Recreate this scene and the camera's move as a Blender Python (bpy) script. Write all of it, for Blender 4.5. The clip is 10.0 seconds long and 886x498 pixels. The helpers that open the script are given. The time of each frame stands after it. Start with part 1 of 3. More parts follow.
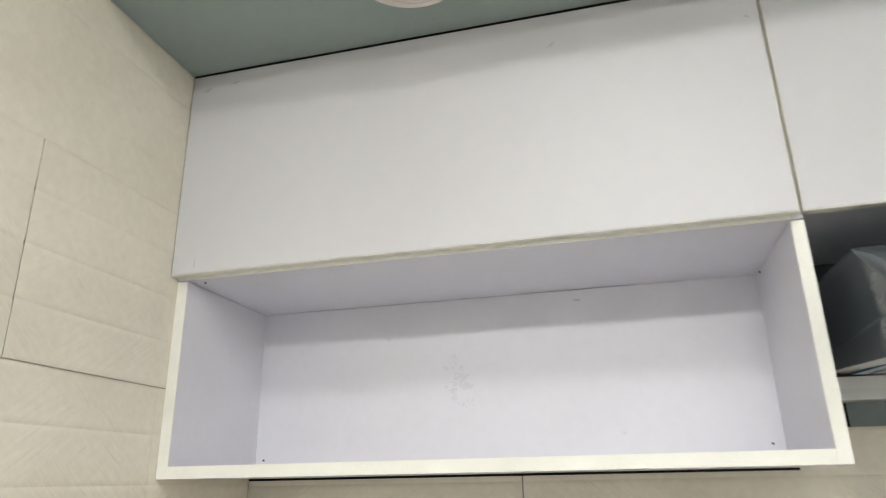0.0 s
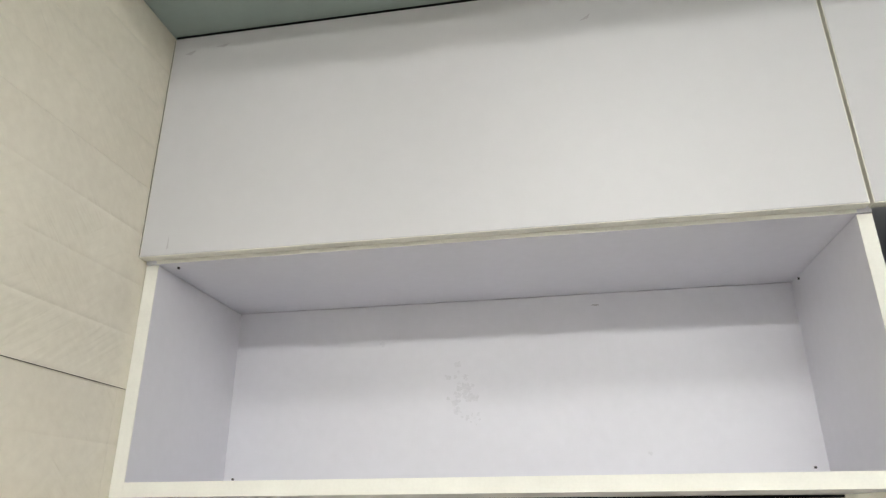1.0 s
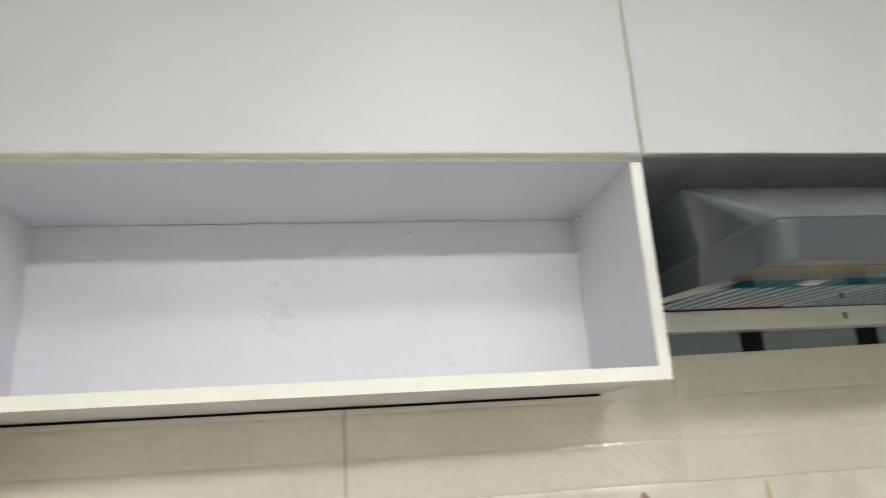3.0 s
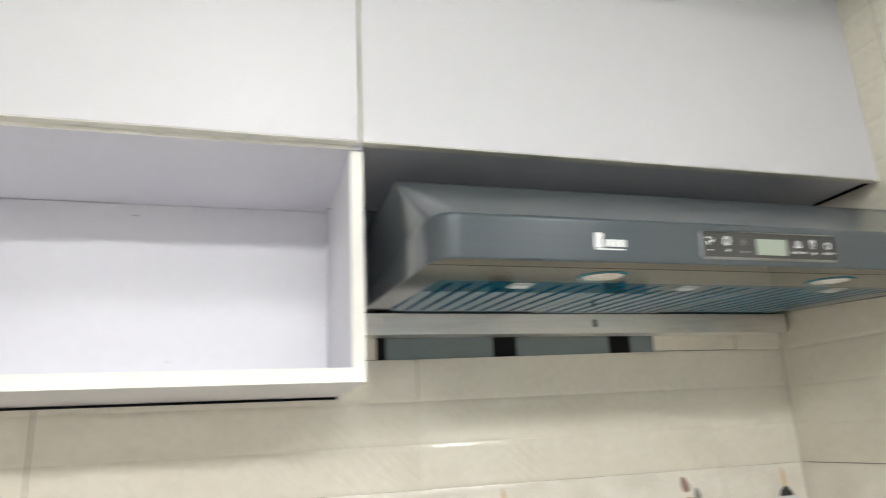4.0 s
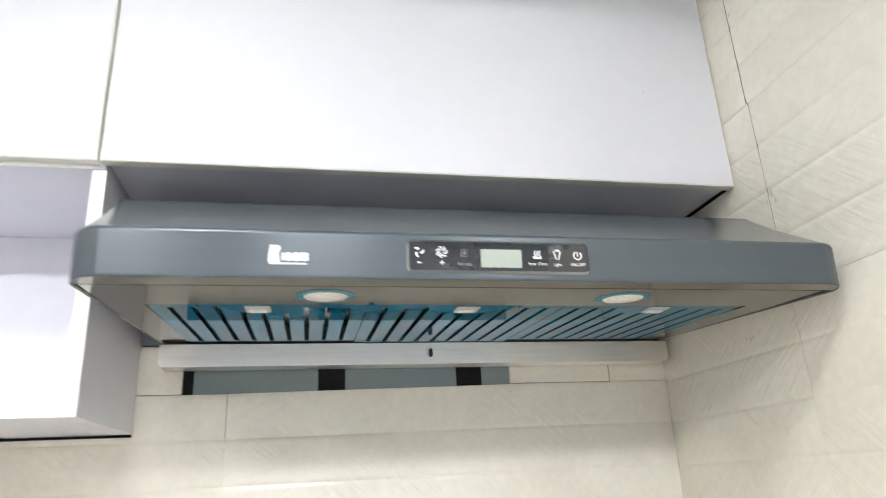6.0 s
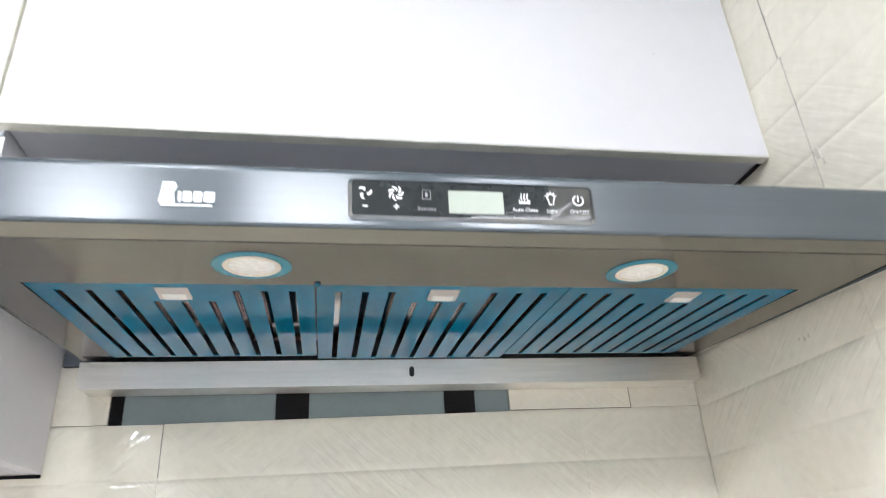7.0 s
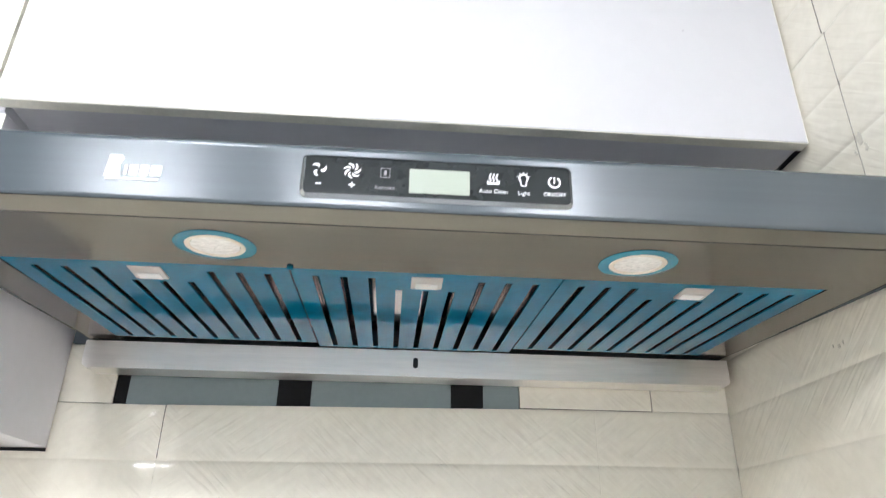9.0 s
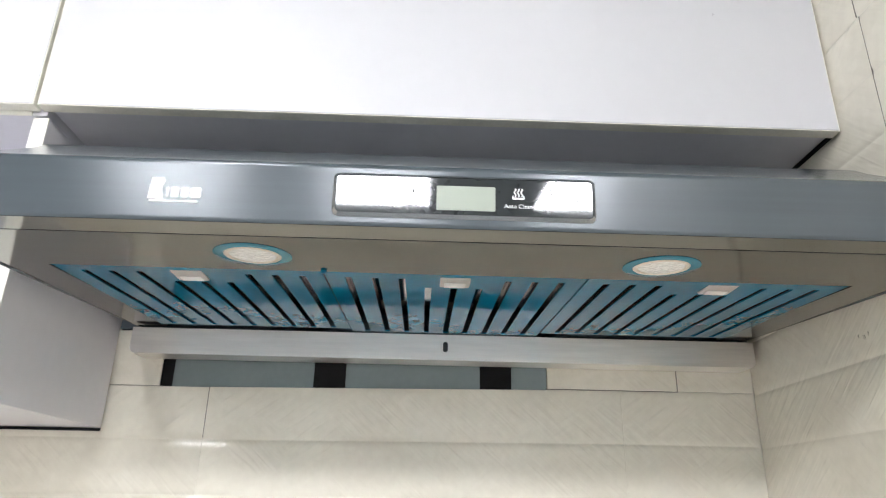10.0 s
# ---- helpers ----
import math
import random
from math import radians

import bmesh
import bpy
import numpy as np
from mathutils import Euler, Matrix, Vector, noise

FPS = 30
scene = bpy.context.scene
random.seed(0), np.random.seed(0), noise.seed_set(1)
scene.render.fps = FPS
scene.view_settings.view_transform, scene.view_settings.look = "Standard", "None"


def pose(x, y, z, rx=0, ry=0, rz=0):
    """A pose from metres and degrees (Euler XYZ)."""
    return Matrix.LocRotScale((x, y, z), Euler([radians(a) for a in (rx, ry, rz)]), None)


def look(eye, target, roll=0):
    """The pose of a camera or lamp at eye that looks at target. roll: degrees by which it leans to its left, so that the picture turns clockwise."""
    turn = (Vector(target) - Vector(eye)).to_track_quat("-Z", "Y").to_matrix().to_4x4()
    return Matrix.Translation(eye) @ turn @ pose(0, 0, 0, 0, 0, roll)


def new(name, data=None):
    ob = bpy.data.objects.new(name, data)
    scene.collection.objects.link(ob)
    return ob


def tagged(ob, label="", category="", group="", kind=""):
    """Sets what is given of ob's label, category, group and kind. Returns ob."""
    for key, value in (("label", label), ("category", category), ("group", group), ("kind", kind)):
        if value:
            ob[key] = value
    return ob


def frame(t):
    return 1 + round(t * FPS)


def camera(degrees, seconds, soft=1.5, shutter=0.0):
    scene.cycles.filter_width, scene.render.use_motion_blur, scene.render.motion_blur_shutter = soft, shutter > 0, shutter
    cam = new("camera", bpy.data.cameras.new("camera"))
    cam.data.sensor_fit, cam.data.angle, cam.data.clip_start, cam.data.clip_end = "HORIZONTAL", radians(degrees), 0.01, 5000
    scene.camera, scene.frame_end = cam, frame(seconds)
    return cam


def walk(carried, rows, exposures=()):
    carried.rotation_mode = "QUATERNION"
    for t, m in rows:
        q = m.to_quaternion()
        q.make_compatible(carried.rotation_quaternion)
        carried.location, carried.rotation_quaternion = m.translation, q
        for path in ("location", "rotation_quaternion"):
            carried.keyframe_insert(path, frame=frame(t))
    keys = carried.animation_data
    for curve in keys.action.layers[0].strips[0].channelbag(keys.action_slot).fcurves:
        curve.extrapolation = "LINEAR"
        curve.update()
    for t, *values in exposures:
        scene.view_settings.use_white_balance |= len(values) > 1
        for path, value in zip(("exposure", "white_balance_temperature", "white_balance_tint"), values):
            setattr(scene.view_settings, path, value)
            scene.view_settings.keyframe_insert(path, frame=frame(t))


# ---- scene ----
cam = camera(67.0, 10.0, soft=1.1, shutter=0.6)
PATH = [
    (0, (0.017, -0.002, 1.584), (-0.45, 1.829, 2.239), -1.1),
    (0.3, (-0.0405, 0.0203, 1.5737), (-0.4943, 1.8476, 2.2481), 0.63),
    (0.5, (-0.07, 0.047, 1.571), (-0.513, 1.882, 2.232), 0.8),
    (0.8, (-0.0959, 0.1045, 1.5723), (-0.4618, 1.9300, 2.3027), -0.21),
    (1, (-0.112, 0.123, 1.573), (-0.435, 1.955, 2.306), -0.4),
    (1.3, (-0.1491, 0.1200, 1.5692), (-0.3568, 1.9797, 2.2753), -0.04),
    (1.5, (-0.176, 0.114, 1.562), (-0.282, 1.992, 2.242), -1.5),
    (1.8, (-0.2084, 0.0969, 1.5468), (-0.1996, 2.0087, 2.1341), -2.81),
    (2, (-0.226, 0.079, 1.542), (-0.186, 1.998, 2.105), -2.5),
    (2.2, (-0.237, 0.064, 1.543), (-0.184, 1.984, 2.103), -2.4),
    (3.3, (-0.092, 0.08, 1.527), (0.267, 1.972, 2.068), -3.3),
    (3.5, (-0.034, 0.08, 1.525), (0.356, 1.959, 2.088), -3.0),
    (3.8, (0.0725, 0.0878, 1.5208), (0.5519, 1.9527, 2.0615), -3.08),
    (4, (0.138, 0.092, 1.518), (0.703, 1.933, 2.058), -3.0),
    (4.3, (0.2033, 0.0845, 1.5155), (0.8153, 1.9113, 2.0522), -2.60),
    (4.5, (0.233, 0.067, 1.515), (0.86, 1.893, 2.039), -3.0),
    (4.8, (0.2741, 0.0249, 1.5156), (0.8739, 1.8720, 1.9934), -4.42),
    (5, (0.304, 0.011, 1.516), (0.895, 1.866, 1.977), -4.8),
    (5.3, (0.3612, 0.0129, 1.5129), (0.9272, 1.8687, 1.9984), -5.86),
    (5.5, (0.416, 0.02, 1.509), (0.933, 1.879, 2.035), -5.4),
    (5.8, (0.5226, 0.0500, 1.5028), (0.9313, 1.9006, 2.1417), -4.75),
    (6, (0.583, 0.081, 1.497), (0.97, 1.929, 2.155), -2.8),
    (6.2, (0.617, 0.117, 1.489), (0.978, 1.955, 2.188), -2.6),
    (7.3, (0.694, 0.34, 1.449), (1.013, 2.113, 2.317), -4.2),
    (7.5, (0.716, 0.358, 1.448), (0.997, 2.158, 2.274), -4.5),
    (7.8, (0.7346, 0.3543, 1.4499), (0.9666, 2.1577, 2.2828), -3.42),
    (8, (0.741, 0.35, 1.451), (0.9, 2.146, 2.316), -1.4),
    (8.3, (0.7510, 0.3437, 1.4491), (0.8833, 2.1491, 2.2994), -0.22),
    (8.5, (0.756, 0.338, 1.448), (0.916, 2.154, 2.269), -1.0),
    (8.8, (0.7594, 0.3256, 1.4545), (0.9206, 2.1389, 2.2827), -0.75),
    (9, (0.765, 0.318, 1.464), (0.899, 2.128, 2.304), 0.7),
    (9.3, (0.7827, 0.3112, 1.4806), (0.9075, 2.1271, 2.3093), -0.22),
    (9.5, (0.789, 0.306, 1.49), (0.877, 2.152, 2.255), -0.2),
    (9.8, (0.7782, 0.2919, 1.4980), (0.8189, 2.1528, 2.2297), 0.90),
    (10, (0.764, 0.28, 1.501), (0.815, 2.148, 2.212), 1.1),
]
walk(cam, [(t, look(eye, target, roll)) for t, eye, target, roll in PATH],
     exposures=((0.0, -0.80, 6750, 11), (2.0, -0.90, 6750, 10), (3.5, -0.76, 6700, 11), (4.5, -0.30, 6450, 12), (6.0, -0.08, 6250, 14), (7.5, 0.30, 6050, 15), (9.0, 0.24, 6100, 15), (10.0, -0.10, 6250, 15)))

# ---- world and lamps: closed room, dim sky only behind the walls ----
world = bpy.data.worlds.new("world")
scene.world = world
world.use_nodes = True
world.node_tree.nodes["Background"].inputs[0].default_value = (0.9, 0.95, 1.0, 1)
world.node_tree.nodes["Background"].inputs[1].default_value = 0.05
PANEL_POWER = 80.0


# ---- materials ----
def mat(name, color, rough=0.5, metal=0.0, vary=0.06, scale=6.0, bump=0.0, bump_scale=60.0, stretch=(1, 1, 1),
        second=None, spec=0.5, coat=0.0, per_object=0.0):
    """A principled material with two scales of colour variation and fine relief, in metres of the object."""
    m = bpy.data.materials.new(name)
    m.use_nodes = True
    nt = m.node_tree
    b = nt.nodes["Principled BSDF"]
    b.inputs["Roughness"].default_value = rough
    b.inputs["Metallic"].default_value = metal
    b.inputs["Specular IOR Level"].default_value = spec
    b.inputs["Coat Weight"].default_value = coat
    b.inputs["Coat Roughness"].default_value = 0.08
    tc = nt.nodes.new("ShaderNodeTexCoord")
    mp = nt.nodes.new("ShaderNodeMapping")
    mp.inputs["Scale"].default_value = stretch
    nt.links.new(tc.outputs["Object"], mp.inputs["Vector"])
    vec = mp.outputs["Vector"]
    if per_object:
        info = nt.nodes.new("ShaderNodeObjectInfo")
        mul = nt.nodes.new("ShaderNodeMath")
        mul.operation = "MULTIPLY"
        mul.inputs[1].default_value = 37.0
        nt.links.new(info.outputs["Random"], mul.inputs[0])
        add = nt.nodes.new("ShaderNodeVectorMath")
        nt.links.new(vec, add.inputs[0])
        nt.links.new(mul.outputs[0], add.inputs[1])
        vec = add.outputs[0]
    n1 = nt.nodes.new("ShaderNodeTexNoise")
    n1.inputs["Scale"].default_value = scale
    n1.inputs["Detail"].default_value = 4
    n2 = nt.nodes.new("ShaderNodeTexNoise")
    n2.inputs["Scale"].default_value = scale * 14
    n2.inputs["Detail"].default_value = 3
    for n in (n1, n2):
        nt.links.new(vec, n.inputs["Vector"])
    mixn = nt.nodes.new("ShaderNodeMath")
    mixn.operation = "MULTIPLY_ADD"
    mixn.inputs[1].default_value = 0.65
    half = nt.nodes.new("ShaderNodeMath")
    half.operation = "MULTIPLY"
    half.inputs[1].default_value = 0.35
    nt.links.new(n2.outputs[0], half.inputs[0])
    nt.links.new(n1.outputs[0], mixn.inputs[0])
    nt.links.new(half.outputs[0], mixn.inputs[2])
    ramp = nt.nodes.new("ShaderNodeValToRGB")
    lo = second or [c * (1 - vary) for c in color]
    hi = [min(1, c * (1 + vary)) for c in color]
    ramp.color_ramp.elements[0].position, ramp.color_ramp.elements[1].position = 0.36, 0.64
    ramp.color_ramp.elements[0].color = (*lo, 1)
    ramp.color_ramp.elements[1].color = (*hi, 1)
    nt.links.new(mixn.outputs[0], ramp.inputs[0])
    nt.links.new(ramp.outputs[0], b.inputs["Base Color"])
    if bump:
        n3 = nt.nodes.new("ShaderNodeTexNoise")
        n3.inputs["Scale"].default_value = bump_scale
        n3.inputs["Detail"].default_value = 3
        nt.links.new(vec, n3.inputs["Vector"])
        bp = nt.nodes.new("ShaderNodeBump")
        bp.inputs["Strength"].default_value = 1.0
        bp.inputs["Distance"].default_value = bump
        nt.links.new(n3.outputs[0], bp.inputs["Height"])
        nt.links.new(bp.outputs[0], b.inputs["Normal"])
    return m


def glow(name, color, power):
    m = bpy.data.materials.new(name)
    m.use_nodes = True
    b = m.node_tree.nodes["Principled BSDF"]
    b.inputs["Base Color"].default_value = (0.8, 0.8, 0.8, 1)
    b.inputs["Emission Color"].default_value = (*color, 1)
    b.inputs["Emission Strength"].default_value = power
    return m


def slate_tile(name, color, lo, ripple=0.0006, rough=0.22):
    """Glazed wall tile: mottled cream with slanting slate-like ripples."""
    m = mat(name, color, rough, second=lo, scale=5.0, per_object=1.0)
    nt = m.node_tree
    b = nt.nodes["Principled BSDF"]
    add = [n for n in nt.nodes if n.bl_idname == "ShaderNodeVectorMath"][0]
    waves = []
    for turn in (-42, 38):
        mp = nt.nodes.new("ShaderNodeMapping")
        mp.inputs["Rotation"].default_value = (0, radians(turn), 0)
        nt.links.new(add.outputs[0], mp.inputs["Vector"])
        mp2 = nt.nodes.new("ShaderNodeMapping")
        mp2.inputs["Scale"].default_value = (9, 9, 75)
        nt.links.new(mp.outputs[0], mp2.inputs["Vector"])
        n = nt.nodes.new("ShaderNodeTexNoise")
        n.inputs["Scale"].default_value = 1.6
        n.inputs["Detail"].default_value = 1
        n.inputs["Distortion"].default_value = 0.5
        nt.links.new(mp2.outputs[0], n.inputs["Vector"])
        waves.append(n)
    patch = nt.nodes.new("ShaderNodeTexNoise")
    patch.inputs["Scale"].default_value = 5.0
    nt.links.new(add.outputs[0], patch.inputs["Vector"])
    edge = nt.nodes.new("ShaderNodeMapRange")
    edge.inputs["From Min"].default_value, edge.inputs["From Max"].default_value = 0.46, 0.54
    nt.links.new(patch.outputs[0], edge.inputs["Value"])
    n = nt.nodes.new("ShaderNodeMix")
    nt.links.new(edge.outputs[0], n.inputs[0])
    nt.links.new(waves[0].outputs[0], n.inputs[2])
    nt.links.new(waves[1].outputs[0], n.inputs[3])
    bp = nt.nodes.new("ShaderNodeBump")
    bp.inputs["Distance"].default_value = ripple
    nt.links.new(n.outputs[0], bp.inputs["Height"])
    nt.links.new(bp.outputs[0], b.inputs["Normal"])
    return m


def brushed(m, amount):
    """Grain that runs round the upright axis: highlights spread up and down."""
    nt = m.node_tree
    t = nt.nodes.new("ShaderNodeTangent")
    t.direction_type, t.axis = "RADIAL", "Z"
    b = nt.nodes["Principled BSDF"]
    nt.links.new(t.outputs[0], b.inputs["Tangent"])
    b.inputs["Anisotropic"].default_value = amount
    b.inputs["Anisotropic Rotation"].default_value = 0.25
    return m


M_DOOR = mat("white_laminate", (0.635, 0.628, 0.652), 0.45, vary=0.02, scale=3, bump=0.00006, bump_scale=500)
M_INNER = mat("lavender_white_laminate", (0.745, 0.74, 0.79), 0.36, vary=0.025, scale=4, bump=0.00005, bump_scale=450)
M_EDGE = mat("cream_edge_band", (0.86, 0.85, 0.79), 0.5, vary=0.03, scale=20)
M_DOOREDGE = mat("grey_cream_edge_band", (0.83, 0.81, 0.73), 0.55, vary=0.08, scale=15)
M_TILE = slate_tile("cream_glazed_tile", (0.805, 0.762, 0.66), (0.755, 0.708, 0.602), 0.0010, 0.05)
M_DECO = mat("cream_mottled_tile", (0.85, 0.81, 0.73), 0.2, second=(0.76, 0.71, 0.62), scale=14, bump=0.0002, bump_scale=90, per_object=1.0)
M_GROUT = mat("grey_grout", (0.62, 0.58, 0.50), 0.9, scale=30)
M_SLATE = mat("dark_slate_wall", (0.065, 0.085, 0.098), 0.4, vary=0.12, scale=5)
M_CEIL = mat("teal_grey_ceiling_paint", (0.33, 0.40, 0.385), 0.7, vary=0.04, scale=4, bump=0.0002, bump_scale=200)
M_ROOM = mat("plain_wall_paint", (0.42, 0.42, 0.41), 0.8, vary=0.05, scale=2)
M_ROOMDARK = mat("plain_floor_tile", (0.24, 0.235, 0.228), 0.35, vary=0.1, scale=3)
M_HOOD = brushed(mat("dark_satin_steel", (0.064, 0.079, 0.089), 0.22, 0.12, vary=0.06, scale=5, bump=0.000006, bump_scale=200, stretch=(0.06, 1, 3), spec=0.4, coat=0.2), 0.6)
M_HOOD.node_tree.nodes["Principled BSDF"].inputs["Coat Roughness"].default_value = 0.2
M_UNDER = mat("brushed_steel_underside", (0.185, 0.178, 0.155), 0.13, 1.0, vary=0.05, scale=3, bump=0.000008, bump_scale=300, stretch=(0.1, 4, 1))
M_RAIL = brushed(mat("bright_brushed_steel", (0.93, 0.90, 0.86), 0.34, 0.85, vary=0.07, scale=4, bump=0.00001, bump_scale=160, stretch=(0.3, 1, 4)), 0.8)
M_FILM = mat("blue_protective_film", (0.002, 0.132, 0.235), 0.035, 0.0, vary=0.14, scale=10, spec=0.14, bump=0.00012, bump_scale=18)
# Black stands for shade inside the filters and rail slot; also the seam.
M_DARK = mat("unlit_hollow_black", (0.012, 0.012, 0.014), 0.6, scale=20)
M_STEELIN = mat("steel_baffle", (0.56, 0.56, 0.55), 0.10, 1.0, scale=20)
M_PANEL = mat("black_glass", (0.022, 0.024, 0.026), 0.04, spec=0.85, vary=0.1)
M_LCD = mat("grey_green_lcd", (0.30, 0.335, 0.28), 0.3, vary=0.02, spec=0.3)
# Also on the latches, where its white stands for a highlight.
M_PRINT = mat("white_print", (0.74, 0.75, 0.75), 0.4, vary=0.02)
M_DIM = mat("grey_print", (0.20, 0.20, 0.21), 0.4, vary=0.02)
M_CHROME = mat("clear_bevel", (0.34, 0.36, 0.38), 0.14, 0.9, vary=0.02)
M_LENS = mat("frosted_lamp_lens", (0.90, 0.89, 0.86), 0.2, 0.0, vary=0.08, scale=150)
M_RING = mat("blue_film_ring", (0.03, 0.22, 0.31), 0.12, vary=0.1, scale=40, spec=0.4)
M_RINGIN = mat("champagne_ring", (0.74, 0.68, 0.58), 0.35, 0.4, vary=0.05, scale=30)
M_CLIP = mat("satin_latch", (0.50, 0.49, 0.48), 0.38, 0.5, vary=0.08, scale=40)
M_VENT = mat("blue_grey_board", (0.20, 0.245, 0.250), 0.4, vary=0.06, scale=8, bump=0.0001, bump_scale=200)
# Black of the tape and cord, and of the shade in cupboard gaps.
M_TAPE_GAP = mat("black_tape_and_gap", (0.010, 0.010, 0.011), 0.7, vary=0.2, scale=30, spec=0.15)
M_WHITEPLASTIC = mat("white_plastic", (0.86, 0.81, 0.78), 0.4, vary=0.02)
M_BROWN = mat("brown_band_glaze", (0.40, 0.29, 0.175), 0.25, vary=0.25, scale=40)
M_SMUDGE = mat("grey_smudge", (0.52, 0.50, 0.53), 0.6, vary=0.08, scale=60)
M_JOINT = mat("dark_joint", (0.20, 0.18, 0.15), 0.8, vary=0.25, scale=60)
M_FAINT = mat("faint_smudge", (0.685, 0.68, 0.725), 0.4, vary=0.06, scale=200)
M_STAIN = mat("tile_smear", (0.56, 0.52, 0.44), 0.5, vary=0.12, scale=120)
M_PINKLEAF = mat("rosy_brown_glaze", (0.33, 0.21, 0.165), 0.3, vary=0.3, scale=60)
M_GREYLEAF = mat("grey_green_glaze", (0.24, 0.24, 0.21), 0.3, vary=0.3, scale=60)
M_CREAMLEAF = mat("ochre_cream_glaze", (0.66, 0.50, 0.29), 0.3, vary=0.2, scale=60)
M_STEM = mat("dark_stem_glaze", (0.03, 0.025, 0.025), 0.3, vary=0.2, scale=60)
M_VASE = mat("white_vase_glaze", (0.76, 0.77, 0.76), 0.25, vary=0.05, scale=40)
M_PANELGLOW = glow("panel_glow", (0.968, 0.985, 0.975), PANEL_POWER)

M_MOSAIC = mat("mosaic_glaze", (0.5, 0.45, 0.4), 0.25, vary=0.2, scale=50)
_nt = M_MOSAIC.node_tree
_geo = _nt.nodes.new("ShaderNodeNewGeometry")
_rmp = _nt.nodes.new("ShaderNodeValToRGB")
_rmp.color_ramp.interpolation = "CONSTANT"
for pos, colr in ((0.16, (0.40, 0.40, 0.39)), (0.32, (0.62, 0.60, 0.57)), (0.5, (0.50, 0.39, 0.29)), (0.62, (0.70, 0.68, 0.64)),
                  (0.80, (0.30, 0.31, 0.32)), (0.88, (0.58, 0.48, 0.38))):
    _e = _rmp.color_ramp.elements.new(pos)
    _e.color = (*colr, 1)
_rmp.color_ramp.elements[0].color = (0.55, 0.52, 0.47, 1)
_rmp.color_ramp.elements[-1].color = (0.35, 0.36, 0.36, 1)
_nt.links.new(_geo.outputs["Random Per Island"], _rmp.inputs[0])
_nt.links.new(_rmp.outputs[0], _nt.nodes["Principled BSDF"].inputs["Base Color"])


# ---- mesh helpers ----
def box(bm, x0, x1, y0, y1, z0, z1, bev=0.0, seg=2):
    made = bmesh.ops.create_cube(bm, size=1.0, matrix=Matrix.Translation(((x0 + x1) / 2, (y0 + y1) / 2, (z0 + z1) / 2))
                                 @ Matrix.Diagonal((x1 - x0, y1 - y0, z1 - z0, 1)))
    if bev:
        edges = list({e for v in made["verts"] for e in v.link_edges})
        bmesh.ops.bevel(bm, geom=edges, offset=bev, segments=seg, affect="EDGES", profile=0.6)
    return bm


def boxed(*dims, bev=0.0, seg=2):
    return box(bmesh.new(), *dims, bev=bev, seg=seg)


def thing(name, loc, label, category, group=""):
    ob = new(name)
    ob.location = loc
    ob.empty_display_size = 0.05
    ob["base"] = list(loc)
    return tagged(ob, label, category, group)


def part(name, bm, material, parent, label="", smooth=False):
    """One mesh object from a bmesh in world metres, under a thing or a part."""
    base = Vector(parent["base"]) if "base" in parent else Vector((0, 0, 0))
    bmesh.ops.recalc_face_normals(bm, faces=bm.faces)
    bmesh.ops.translate(bm, vec=-base, verts=bm.verts)
    me = bpy.data.meshes.new(name)
    if smooth:
        for f in bm.faces:
            f.smooth = True
    bm.to_mesh(me)
    bm.free()
    me.materials.append(material)
    if smooth:
        me.set_sharp_from_angle(angle=radians(35))
    ob = new(name, me)
    ob.parent = parent
    ob["base"] = list(base)
    return tagged(ob, label)


def structure(name, bm, material, label, category):
    bmesh.ops.recalc_face_normals(bm, faces=bm.faces)
    me = bpy.data.meshes.new(name)
    bm.to_mesh(me)
    bm.free()
    me.materials.append(material)
    return tagged(new(name, me), label, category, kind="structure")


def prism(bm, pts, y0, y1):
    """A flat outline in x and z, thickened from y0 to y1."""
    a = [bm.verts.new((x, y0, z)) for x, z in pts]
    b = [bm.verts.new((x, y1, z)) for x, z in pts]
    bm.faces.new(a)
    bm.faces.new(b[::-1])
    for i in range(len(pts)):
        j = (i + 1) % len(pts)
        bm.faces.new((a[i], b[i], b[j], a[j]))
    return bm


def rounded(x0, x1, z0, z1, r, n=5):
    pts = []
    for cx, cz, a0 in ((x1 - r, z1 - r, 0), (x0 + r, z1 - r, 90), (x0 + r, z0 + r, 180), (x1 - r, z0 + r, 270)):
        for i in range(n + 1):
            a = radians(a0 + 90 * i / n)
            pts.append((cx + r * math.cos(a), cz + r * math.sin(a)))
    return pts


def ribbon(bm, pts, width, y0, y1):
    """A stroke of even width along points in x and z."""
    left, right = [], []
    for i, (x, z) in enumerate(pts):
        ax, az = pts[max(i - 1, 0)]
        bx, bz = pts[min(i + 1, len(pts) - 1)]
        d = math.hypot(bx - ax, bz - az) or 1
        nx, nz = -(bz - az) / d * width / 2, (bx - ax) / d * width / 2
        left.append((x + nx, z + nz))
        right.append((x - nx, z - nz))
    return prism(bm, left + right[::-1], y0, y1)


def lathe(bm, cx, cy, cz, profile, n=32):
    """Rings of (radius, z offset) round a vertical axis."""
    rings = []
    for r, dz in profile:
        rings.append([bm.verts.new((cx + r * math.cos(2 * math.pi * i / n), cy + r * math.sin(2 * math.pi * i / n), cz + dz)) for i in range(n)])
    for a, b in zip(rings, rings[1:]):
        for i in range(n):
            bm.faces.new((a[i], a[(i + 1) % n], b[(i + 1) % n], b[i]))
    return rings


